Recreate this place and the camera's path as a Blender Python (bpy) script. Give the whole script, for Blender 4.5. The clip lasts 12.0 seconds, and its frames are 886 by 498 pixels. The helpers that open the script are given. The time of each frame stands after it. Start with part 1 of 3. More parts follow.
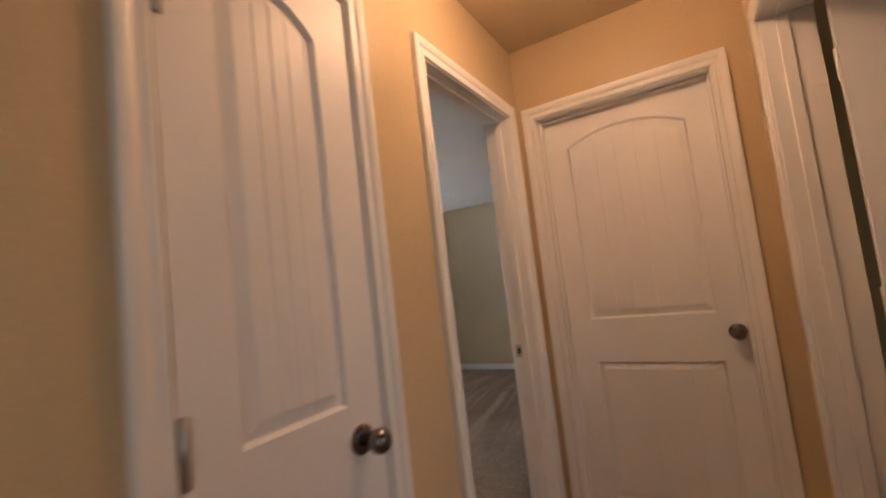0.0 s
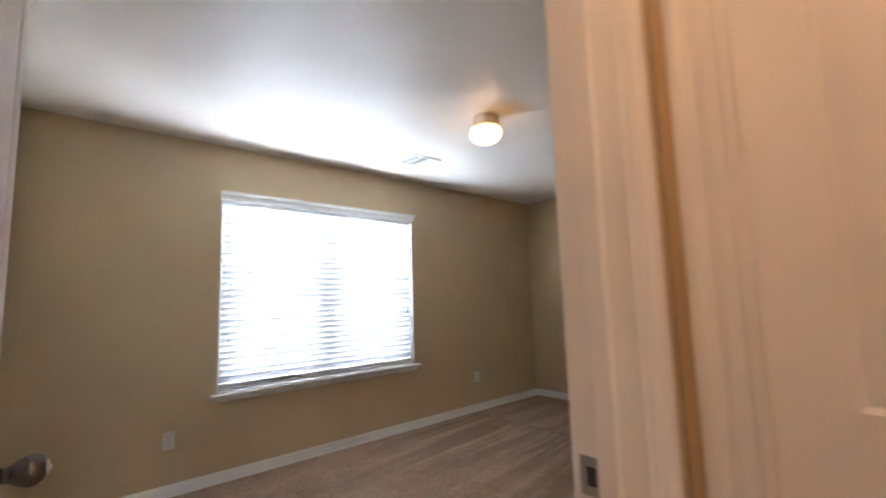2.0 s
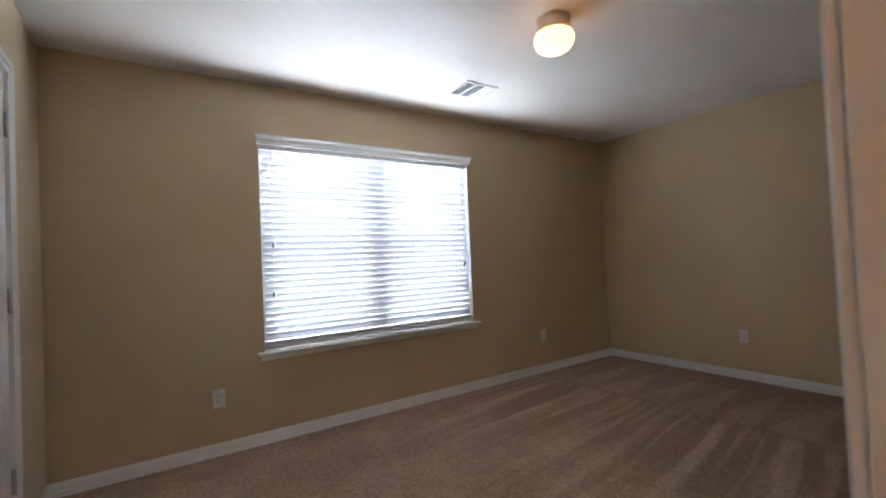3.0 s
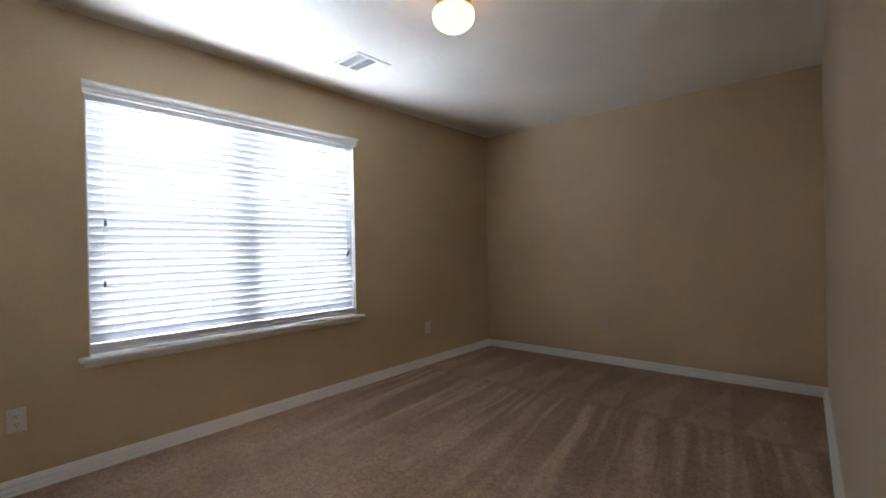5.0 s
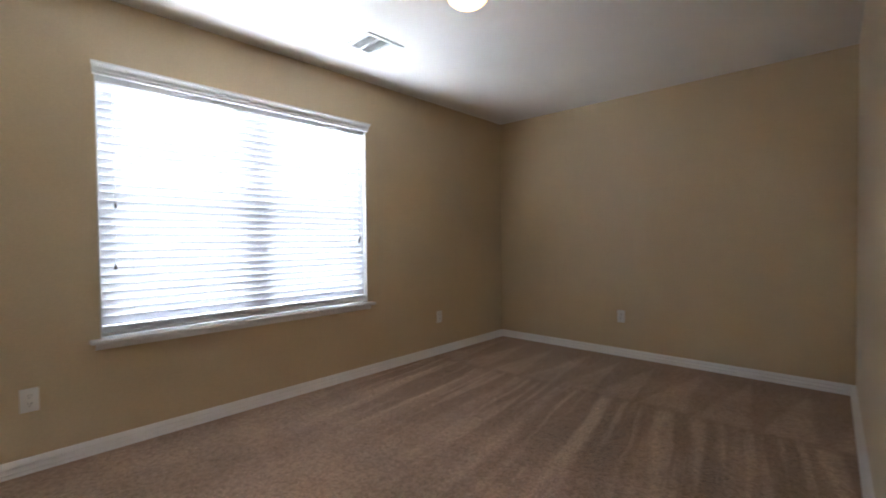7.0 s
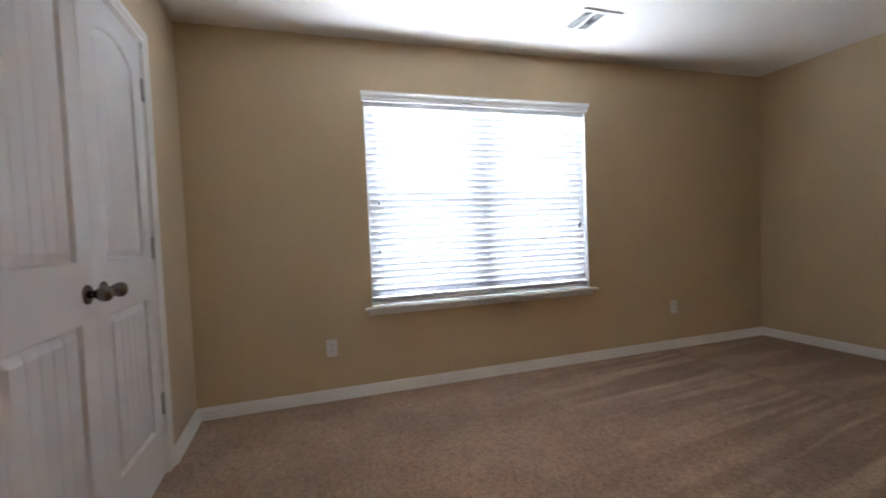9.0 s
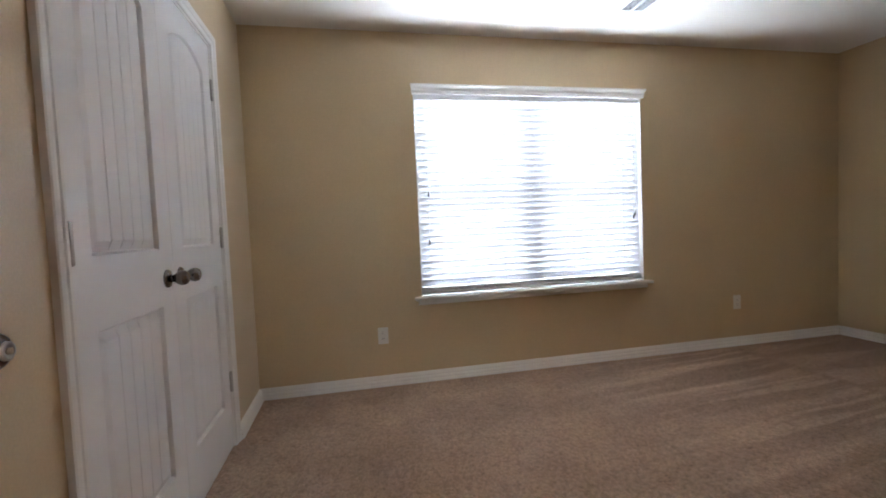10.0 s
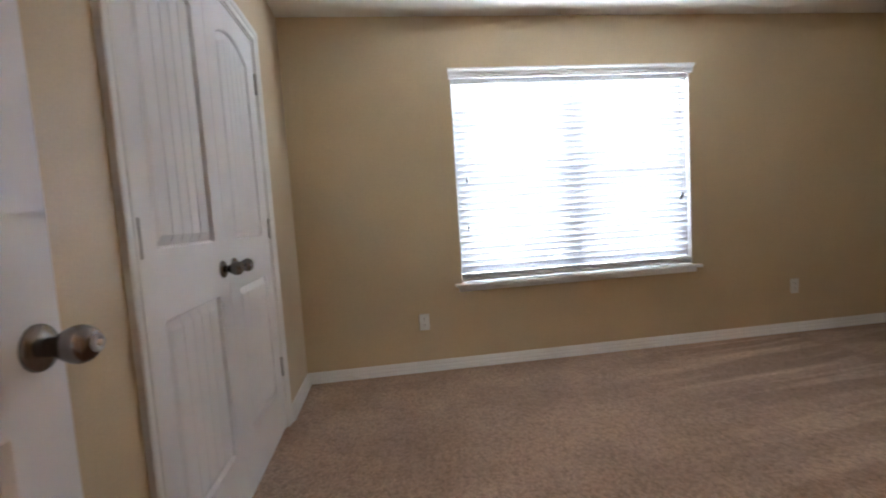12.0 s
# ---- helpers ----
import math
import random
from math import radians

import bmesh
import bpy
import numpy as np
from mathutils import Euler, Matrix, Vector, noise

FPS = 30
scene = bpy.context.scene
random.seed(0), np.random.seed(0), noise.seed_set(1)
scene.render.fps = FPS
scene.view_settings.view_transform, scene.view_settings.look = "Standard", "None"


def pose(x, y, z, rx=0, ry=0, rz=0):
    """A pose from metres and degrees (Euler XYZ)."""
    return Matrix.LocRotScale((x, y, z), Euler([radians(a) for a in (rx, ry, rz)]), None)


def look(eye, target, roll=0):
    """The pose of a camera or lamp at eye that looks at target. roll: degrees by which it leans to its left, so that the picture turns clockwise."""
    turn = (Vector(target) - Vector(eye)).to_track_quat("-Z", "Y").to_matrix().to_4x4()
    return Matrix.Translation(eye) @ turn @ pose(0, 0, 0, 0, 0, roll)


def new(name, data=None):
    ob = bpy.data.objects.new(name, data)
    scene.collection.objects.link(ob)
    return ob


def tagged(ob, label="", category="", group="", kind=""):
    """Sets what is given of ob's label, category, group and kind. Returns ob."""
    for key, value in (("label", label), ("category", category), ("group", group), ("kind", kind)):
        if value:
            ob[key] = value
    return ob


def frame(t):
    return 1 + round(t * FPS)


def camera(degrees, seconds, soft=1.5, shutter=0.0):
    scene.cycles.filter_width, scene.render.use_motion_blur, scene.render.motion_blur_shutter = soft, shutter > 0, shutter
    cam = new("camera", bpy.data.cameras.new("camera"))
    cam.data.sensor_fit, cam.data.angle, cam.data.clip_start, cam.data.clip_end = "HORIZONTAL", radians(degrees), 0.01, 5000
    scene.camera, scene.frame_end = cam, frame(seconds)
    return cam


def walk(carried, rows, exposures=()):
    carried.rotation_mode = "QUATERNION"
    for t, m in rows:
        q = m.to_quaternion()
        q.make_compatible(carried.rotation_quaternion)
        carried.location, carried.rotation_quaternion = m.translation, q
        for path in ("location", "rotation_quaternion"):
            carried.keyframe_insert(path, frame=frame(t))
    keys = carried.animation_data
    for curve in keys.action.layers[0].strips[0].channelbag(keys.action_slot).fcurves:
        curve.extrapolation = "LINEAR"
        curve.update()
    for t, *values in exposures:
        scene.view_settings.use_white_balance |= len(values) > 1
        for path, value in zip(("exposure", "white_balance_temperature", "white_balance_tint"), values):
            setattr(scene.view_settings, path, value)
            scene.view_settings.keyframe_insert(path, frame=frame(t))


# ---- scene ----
cam = camera(90.9, 12.0, soft=1.8, shutter=0.5)
EXPOSURES = [(0.0, 0.48), (0.5, 0.68), (1.0, 1.08), (1.5, 1.17), (2.0, 0.82), (2.5, 0.55), (3.0, 0.26), (3.5, 0.08), (5.5, 0.52), (6.5, 0.66), (8.5, 0.56), (9.5, 0.68), (12.0, 0.84)]
PATH = [
    (0, (-1.067, 0.640, 1.291), (0.649, 1.654, 1.460), -6.6),
    (0.3, (-0.861, 0.672, 1.282), (0.917, 1.566, 1.478), -5.0),
    (0.5, (-0.687, 0.719, 1.266), (1.135, 1.513, 1.487), -4.4),
    (0.8, (-0.466, 0.770, 1.275), (1.378, 1.499, 1.534), -3.5),
    (1, (-0.282, 0.799, 1.259), (1.557, 1.540, 1.522), -2.7),
    (1.2, (-0.165, 0.827, 1.250), (1.618, 1.685, 1.500), -3.2),
    (1.5, (0.051, 0.9, 1.247), (1.658, 2.058, 1.525), -3.7),
    (1.7, (0.118, 0.952, 1.245), (1.624, 2.240, 1.508), -2.9),
    (2, (0.203, 1.044, 1.233), (1.528, 2.522, 1.461), -1.8),
    (2.5, (0.378, 1.234, 1.246), (1.529, 2.863, 1.391), -0.3),
    (3, (0.503, 1.37, 1.185), (1.609, 3.036, 1.23), -2.6),
    (3.5, (0.593, 1.419, 1.175), (1.773, 3.033, 1.12), -3.1),
    (3.7, (0.615, 1.447, 1.183), (1.887, 2.988, 1.107), -2.5),
    (5.3, (0.592, 1.551, 1.146), (2.109, 2.857, 1.149), -1.2),
    (5.5, (0.593, 1.551, 1.144), (2.109, 2.856, 1.147), -1.1),
    (6, (0.597, 1.556, 1.145), (2.119, 2.854, 1.14), -0.9),
    (6.5, (0.614, 1.575, 1.132), (2.163, 2.84, 1.116), -0.4),
    (6.7, (0.629, 1.581, 1.129), (2.163, 2.866, 1.105), -0.4),
    (8.3, (0.714, 1.517, 1.124), (1.605, 3.306, 1.025), -2.2),
    (8.5, (0.702, 1.511, 1.119), (1.515, 3.335, 1.02), -2.2),
    (9, (0.671, 1.495, 1.106), (1.284, 3.398, 1.032), -2.4),
    (9.5, (0.652, 1.482, 1.099), (1.125, 3.424, 1.026), -2.6),
    (10, (0.65, 1.477, 1.09), (1.055, 3.434, 0.995), -2.5),
    (10.5, (0.648, 1.477, 1.087), (1.047, 3.432, 0.948), -2.5),
    (11, (0.653, 1.468, 1.083), (1.046, 3.423, 0.934), -2.7),
    (11.5, (0.657, 1.472, 1.095), (1.037, 3.428, 0.926), -3.5),
    (12, (0.615, 1.488, 1.1), (0.861, 3.467, 0.947), -3.7),
]
walk(cam, [(t, look(eye, target, roll)) for t, eye, target, roll in PATH], EXPOSURES)

# ---- world, sun, large lights, exposure ----
world = bpy.data.worlds.new("world")
scene.world = world
world.use_nodes = True
_wn = world.node_tree.nodes
_sky = _wn.new("ShaderNodeTexSky")
_sky.sky_type = 'NISHITA'
_sky.sun_disc = False
_sky.sun_elevation = radians(52)
_sky.sun_rotation = radians(200)
_bg = _wn["Background"]
_bg.inputs["Strength"].default_value = 0.12
world.node_tree.links.new(_sky.outputs["Color"], _bg.inputs["Color"])

sun_data = bpy.data.lights.new("sun", 'SUN')
sun_data.energy, sun_data.angle, sun_data.color = 3.0, radians(0.5), (1.0, 0.95, 0.88)
sun = new("sun", sun_data)
sun.matrix_world = look((-3, -8, 12), (0, 0, 0))


def area_lamp(name, eye, target, sx, sy, energy, color):
    d = bpy.data.lights.new(name, 'AREA')
    d.shape, d.size, d.size_y, d.energy, d.color = 'RECTANGLE', sx, sy, energy, color
    o = new(name, d)
    o.matrix_world = look(eye, target)
    return o


# daylight standing in the bedroom window, and in the window of the room across the hall
area_lamp("daylight_standin", (2.0, 5.25, 1.15), (2.0, 4.0, 1.60), 3.7, 2.2, 1140.0, (0.76, 0.86, 1.0))
area_lamp("daylight_standin", (-0.15, -2.56, 1.45), (0.1, 0.0, 1.1), 1.4, 1.2, 2.5, (0.80, 0.89, 1.0))
# added fill for the hall's west side, through an unseen, made-up opening
area_lamp("daylight_standin", (-1.75, 0.22, 1.4), (-1.3, 1.5, 1.2), 0.7, 1.1, 1.8, (0.84, 0.92, 1.0))

# ---- plan ----
XR, YN, YS, ZC = 4.815, 4.51, 1.444, 2.44      # bedroom: east, north, south wall faces, ceiling
SKEW = 0.0205                                  # the south wall leaves the square east of the doorway
YH, XE, YR, ZH = 1.33, 0.965, 0.375, 2.405     # hall: north, east, south wall faces, ceiling
XW = -3.0                                      # hall's far west end
DX0, DX1, DZ = 0.110, 0.828, 2.032             # bedroom doorway
AX0, AX1 = -0.719, -0.258                      # hall cupboard doorway
BY0, BY1 = 0.518, 1.240                        # doorway in the hall's end wall
RX0, RX1 = -0.400, 0.71                        # doorway across the hall
CY0, CY1, CZ = 2.645, 3.875, 2.045             # bedroom closet doorway
WX0, WX1, WZ0, WZ1 = 1.11, 2.885, 0.592, 2.04  # window opening


# ---- materials ----
def material(name, color, rough=0.6, metal=0.0, spec=0.5):
    m = bpy.data.materials.new(name)
    m.use_nodes = True
    b = m.node_tree.nodes["Principled BSDF"]
    b.inputs["Base Color"].default_value = (*color, 1)
    b.inputs["Roughness"].default_value = rough
    b.inputs["Metallic"].default_value = metal
    b.inputs["Specular IOR Level"].default_value = spec
    return m, m.node_tree, b


def noise_node(nt, scale, detail=4.0, rough=0.55, stretch=None):
    tc = nt.nodes.new("ShaderNodeTexCoord")
    n = nt.nodes.new("ShaderNodeTexNoise")
    n.inputs["Scale"].default_value, n.inputs["Detail"].default_value = scale, detail
    n.inputs["Roughness"].default_value = rough
    if stretch:
        mp = nt.nodes.new("ShaderNodeMapping")
        mp.inputs["Scale"].default_value = stretch
        nt.links.new(tc.outputs["Object"], mp.inputs["Vector"])
        nt.links.new(mp.outputs["Vector"], n.inputs["Vector"])
    else:
        nt.links.new(tc.outputs["Object"], n.inputs["Vector"])
    return n


def ramp(nt, src, c0, c1, p0=0.3, p1=0.7):
    r = nt.nodes.new("ShaderNodeValToRGB")
    e = r.color_ramp.elements
    e[0].position, e[0].color = p0, (*c0, 1)
    e[1].position, e[1].color = p1, (*c1, 1)
    nt.links.new(src, r.inputs["Fac"])
    return r.outputs["Color"]


def bump(nt, b, height, strength, distance=0.002):
    n = nt.nodes.new("ShaderNodeBump")
    n.inputs["Strength"].default_value, n.inputs["Distance"].default_value = strength, distance
    nt.links.new(height, n.inputs["Height"])
    nt.links.new(n.outputs["Normal"], b.inputs["Normal"])
    return n


def mixed(nt, a, b_, fac, kind='MIX'):
    m = nt.nodes.new("ShaderNodeMix")
    m.data_type, m.blend_type = 'RGBA', kind
    ins = [s for s in m.inputs if s.enabled]
    for s, v in zip(ins, (fac, a, b_)):
        if isinstance(v, bpy.types.NodeSocket):
            nt.links.new(v, s)
        else:
            s.default_value = v if not isinstance(v, tuple) else (*v, 1)
    return [o for o in m.outputs if o.enabled][0]


def painted_wall(name, c):
    m, nt, b = material(name, c, 0.36, 0, 0.5)
    big = noise_node(nt, 1.3, 3)
    col = ramp(nt, big.outputs["Fac"], tuple(v * 0.95 for v in c), tuple(min(1, v * 1.04) for v in c))
    fine = noise_node(nt, 150, 3, 0.6)
    speck = ramp(nt, fine.outputs["Fac"], (0.94, 0.94, 0.94), (1.03, 1.03, 1.03))
    nt.links.new(mixed(nt, col, speck, 1.0, 'MULTIPLY'), b.inputs["Base Color"])
    b.inputs["Sheen Weight"].default_value = 0.6
    b.inputs["Sheen Roughness"].default_value = 0.32
    peel = noise_node(nt, 75, 2.5, 0.5)
    bump(nt, b, peel.outputs["Fac"], 0.35, 0.0016)
    return m


M_WALL = painted_wall("tan_wall_paint", (0.645, 0.505, 0.316))
M_CEIL = painted_wall("white_ceiling_paint", (0.885, 0.855, 0.795))


def white_paint(name, c=(0.85, 0.85, 0.85), rough=0.32):
    m, nt, b = material(name, c, rough, 0, 0.5)
    big = noise_node(nt, 3.0, 4)
    nt.links.new(ramp(nt, big.outputs["Fac"], tuple(v * 0.96 for v in c), tuple(min(1, v * 1.02) for v in c)), b.inputs["Base Color"])
    grain = noise_node(nt, 60, 4, 0.6, (1.0, 1.0, 0.06))
    r = nt.nodes.new("ShaderNodeMapRange")
    r.inputs["To Min"].default_value, r.inputs["To Max"].default_value = rough - 0.06, rough + 0.1
    nt.links.new(grain.outputs["Fac"], r.inputs["Value"])
    nt.links.new(r.outputs["Result"], b.inputs["Roughness"])
    bump(nt, b, grain.outputs["Fac"], 0.08, 0.0006)
    return m


M_DOOR = white_paint("door_white_paint", (0.89, 0.89, 0.90), 0.42)
M_TRIM = white_paint("trim_white_paint", (0.88, 0.875, 0.86), 0.35)
M_VINYL, _, _ = material("white_vinyl", (0.78, 0.79, 0.80), 0.35)


def slat_vinyl():
    """White vinyl, thin enough for daylight to glow through it."""
    m = white_paint("blind_slat_white", (0.83, 0.83, 0.83), 0.45)
    nt = m.node_tree
    tr = nt.nodes.new("ShaderNodeBsdfTranslucent")
    tr.inputs["Color"].default_value = (0.80, 0.83, 0.90, 1)
    mx = nt.nodes.new("ShaderNodeMixShader")
    mx.inputs["Fac"].default_value = 0.125
    nt.links.new(nt.nodes["Principled BSDF"].outputs["BSDF"], mx.inputs[1])
    nt.links.new(tr.outputs["BSDF"], mx.inputs[2])
    nt.links.new(mx.outputs["Shader"], nt.nodes["Material Output"].inputs["Surface"])
    return m


def screen_cloth():
    """Fine woven screen: most of the daylight passes between its threads."""
    m, nt, b = material("insect_screen", (0.10, 0.10, 0.105), 0.7)
    clear = nt.nodes.new("ShaderNodeBsdfTransparent")
    mx = nt.nodes.new("ShaderNodeMixShader")
    mx.inputs["Fac"].default_value = 0.22
    nt.links.new(clear.outputs["BSDF"], mx.inputs[1])
    nt.links.new(b.outputs["BSDF"], mx.inputs[2])
    nt.links.new(mx.outputs["Shader"], nt.nodes["Material Output"].inputs["Surface"])
    return m


M_SLAT = slat_vinyl()
M_SCREEN = screen_cloth()
M_PLATE, _, _ = material("white_plastic_plate", (0.80, 0.79, 0.76), 0.35)
M_SLOT, _, _ = material("dark_slot", (0.03, 0.03, 0.03), 0.6)
M_DUCT_SHADE, _, _ = material("duct_shade", (0.20, 0.20, 0.20), 0.8)
M_CORD, _, _ = material("white_cord", (0.72, 0.72, 0.70), 0.8)
M_TASSEL, _, _ = material("grey_tassel", (0.16, 0.16, 0.16), 0.5)
M_REG, _, _ = material("register_white_enamel", (0.80, 0.80, 0.79), 0.4)


def metal(name, c, rough):
    m, nt, b = material(name, c, rough, 1.0)
    n = noise_node(nt, 90, 3)
    r = nt.nodes.new("ShaderNodeMapRange")
    r.inputs["To Min"].default_value, r.inputs["To Max"].default_value = rough * 0.8, rough * 1.3
    nt.links.new(n.outputs["Fac"], r.inputs["Value"])
    nt.links.new(r.outputs["Result"], b.inputs["Roughness"])
    return m


M_NICKEL = metal("satin_nickel", (0.19, 0.172, 0.162), 0.22)
# warm tint puts the bulb's orange light into the pan's colour
M_PAN = metal("warm_tinted_nickel", (0.74, 0.64, 0.50), 0.35)
M_HINGE = metal("hinge_nickel", (0.52, 0.51, 0.50), 0.40)

M_GLASS, _gnt, _gb = material("window_glass", (1, 1, 1), 0.0)
_gb.inputs["Transmission Weight"].default_value = 1.0
_gb.inputs["IOR"].default_value = 1.45



def lit_bowl(name, color, strength):
    m, nt, b = material(name, (0.75, 0.71, 0.64), 0.25)
    b.inputs["Emission Color"].default_value = (*color, 1)
    b.inputs["Emission Strength"].default_value = strength
    return m


M_BOWL = lit_bowl("lit_frosted_glass", (1.0, 0.52, 0.21), 3.2)
M_BOWL_HALL = lit_bowl("lit_frosted_glass_hall", (1.0, 0.572, 0.33), 32.0)


def carpet():
    """Brown cut-pile carpet; the vacuum has laid the pile in long strokes and, past a seam, in short wedges."""
    m, nt, b = material("brown_carpet", (0.25, 0.17, 0.12), 0.95, 0, 0.15)
    L = nt.links
    tc = nt.nodes.new("ShaderNodeTexCoord")
    sep = nt.nodes.new("ShaderNodeSeparateXYZ")
    L.new(tc.outputs["Object"], sep.inputs["Vector"])

    def mth(op, a, c=None, d=None, clamp=False):
        n = nt.nodes.new("ShaderNodeMath")
        n.operation, n.use_clamp = op, clamp
        for i, v in enumerate((a, c, d)):
            if v is None:
                continue
            if isinstance(v, (int, float)):
                n.inputs[i].default_value = v
            else:
                L.new(v, n.inputs[i])
        return n.outputs[0]
    x, y = sep.outputs["X"], sep.outputs["Y"]
    wob = noise_node(nt, 1.4, 2, 0.5, (0.45, 1.0, 1.0))
    wobble = mth('MULTIPLY', mth('SUBTRACT', wob.outputs["Fac"], 0.5), 0.22)
    # strokes run east-west, leaning a little; a seam crosses them near x = 3.68
    lean = mth('ADD', y, mth('ADD', wobble, mth('MULTIPLY', mth('SUBTRACT', x, 3.68), -0.13)))
    far = mth('GREATER_THAN', mth('ADD', x, mth('MULTIPLY', wobble, 0.5)), 3.68)
    near = mth('SUBTRACT', 1.0, far)
    # near strokes: a regular beat with irregular thin streaks over it
    beat = mth('ABSOLUTE', mth('SUBTRACT', mth('FRACT', mth('MULTIPLY', lean, 2.7)), 0.5))
    width = mth('ADD', 0.06, mth('MULTIPLY', mth('SUBTRACT', 3.68, x), 0.10))
    wide = mth('ADD', 0.5, mth('MULTIPLY', mth('SUBTRACT', width, beat), 9.0), clamp=True)
    stk = nt.nodes.new("ShaderNodeTexNoise")
    stk.inputs["Scale"].default_value, stk.inputs["Detail"].default_value = 1.0, 2.5
    vec = nt.nodes.new("ShaderNodeCombineXYZ")
    L.new(mth('MULTIPLY', x, 0.55), vec.inputs["X"])
    L.new(mth('MULTIPLY', lean, 12.0), vec.inputs["Y"])
    L.new(vec.outputs["Vector"], stk.inputs["Vector"])
    thin = mth('MULTIPLY', mth('SUBTRACT', stk.outputs["Fac"], 0.47), 9.0, clamp=True)
    lay_near = mth('ADD', mth('MULTIPLY', wide, 0.38), mth('MULTIPLY', thin, 0.62), clamp=True)
    # far wedges: triangles with their foot on the seam
    beat_f = mth('ABSOLUTE', mth('SUBTRACT', mth('FRACT', mth('MULTIPLY', mth('ADD', y, wobble), 3.1)), 0.5))
    width_f = mth('MULTIPLY', mth('SUBTRACT', 4.62, x), 0.46)
    lay_far = mth('MULTIPLY', mth('ADD', 0.5, mth('MULTIPLY', mth('SUBTRACT', width_f, beat_f), 10.0), clamp=True), 0.34)
    lay = mth('ADD', mth('MULTIPLY', near, lay_near), mth('MULTIPLY', far, mth('ADD', lay_far, 0.10)))
    # pile crushed dark along the seam
    seam = mth('SUBTRACT', 1.0, mth('MULTIPLY', mth('ABSOLUTE', mth('SUBTRACT', mth('ADD', x, mth('MULTIPLY', wobble, 0.5)), 3.66)), 16.0), clamp=True)
    lay = mth('MULTIPLY', lay, mth('SUBTRACT', 1.0, mth('MULTIPLY', seam, 0.75)))
    # strokes show in the east and middle of the room, fading towards the closet
    fade = nt.nodes.new("ShaderNodeMapRange")
    fade.inputs["From Min"].default_value, fade.inputs["From Max"].default_value = 1.7, 3.0
    L.new(mth('ADD', x, mth('MULTIPLY', wobble, 3.0)), fade.inputs["Value"])
    soft = noise_node(nt, 3.0, 3)
    lay = mth('ADD', mth('MULTIPLY', fade.outputs["Result"], lay), mth('MULTIPLY', mth('SUBTRACT', 1.0, fade.outputs["Result"]), soft.outputs["Fac"]))
    fine = noise_node(nt, 210, 3, 0.7)
    tuft = noise_node(nt, 70, 4, 0.7)
    patch = noise_node(nt, 2.2, 4)
    base = ramp(nt, lay, (0.368, 0.249, 0.175), (0.615, 0.440, 0.318), 0.0, 1.0)
    grain = ramp(nt, fine.outputs["Fac"], (0.72, 0.72, 0.72), (1.25, 1.25, 1.25))
    tufts = ramp(nt, tuft.outputs["Fac"], (0.80, 0.79, 0.78), (1.18, 1.18, 1.18), 0.32, 0.68)
    blot = ramp(nt, patch.outputs["Fac"], (0.86, 0.86, 0.86), (1.10, 1.10, 1.10))
    speck = noise_node(nt, 62, 5, 0.75, (1.0, 0.8, 1.0))
    flecks = ramp(nt, speck.outputs["Fac"], (0.68, 0.66, 0.65), (1.07, 1.07, 1.07), 0.36, 0.54)
    base = mixed(nt, base, flecks, 1.0, 'MULTIPLY')
    c = mixed(nt, mixed(nt, mixed(nt, base, grain, 1.0, 'MULTIPLY'), tufts, 1.0, 'MULTIPLY'), blot, 1.0, 'MULTIPLY')
    L.new(c, b.inputs["Base Color"])
    b.inputs["Sheen Weight"].default_value = 0.15
    h = mth('ADD', mth('MULTIPLY', fine.outputs["Fac"], 0.5), tuft.outputs["Fac"])
    bump(nt, b, h, 0.9, 0.012)
    return m


M_CARPET = carpet()


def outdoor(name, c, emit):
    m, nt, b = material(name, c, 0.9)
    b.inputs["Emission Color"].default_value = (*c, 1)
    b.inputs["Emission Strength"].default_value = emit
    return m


# backdrop glows by itself, standing in for bright daylight outdoors
M_BACK = outdoor("glowing_backdrop", (0.93, 0.97, 1.0), 5.0)
M_GROUND, _t, _b = material("pale_ground", (0.30, 0.29, 0.24), 0.9)
_n = noise_node(_t, 1.2, 5)
_t.links.new(ramp(_t, _n.outputs["Fac"], (0.22, 0.24, 0.14), (0.36, 0.33, 0.26)), _b.inputs["Base Color"])


# ---- mesh helpers ----
def finish(name, bm, mat, smooth=False):
    bmesh.ops.recalc_face_normals(bm, faces=bm.faces)
    me = bpy.data.meshes.new(name)
    bm.to_mesh(me)
    bm.free()
    me.materials.append(mat)
    if smooth:
        for p in me.polygons:
            p.use_smooth = True
    return me


def part(name, bm, mat, parent=None, label="", smooth=False):
    me = bm if isinstance(bm, bpy.types.Mesh) else finish(name, bm, mat, smooth)
    ob = new(name, me)
    if parent:
        ob.parent = parent
    if label:
        ob["label"] = label
    return ob


def box(bm, x0, x1, y0, y1, z0, z1):
    v = [bm.verts.new(p) for p in ((x0, y0, z0), (x1, y0, z0), (x1, y1, z0), (x0, y1, z0),
                                   (x0, y0, z1), (x1, y0, z1), (x1, y1, z1), (x0, y1, z1))]
    for f in ((0, 3, 2, 1), (4, 5, 6, 7), (0, 1, 5, 4), (1, 2, 6, 5), (2, 3, 7, 6), (3, 0, 4, 7)):
        bm.faces.new([v[i] for i in f])
    return v


def rounded(bm, x0, x1, y0, y1, z0, z1, r=0.002, seg=2):
    """A box with rounded edges."""
    t = bmesh.new()
    box(t, x0, x1, y0, y1, z0, z1)
    bmesh.ops.bevel(t, geom=t.edges[:], offset=r, segments=seg, affect='EDGES', profile=0.5)
    me = bpy.data.meshes.new("tmp")
    t.to_mesh(me)
    t.free()
    bm.from_mesh(me)
    bpy.data.meshes.remove(me)
    return bm


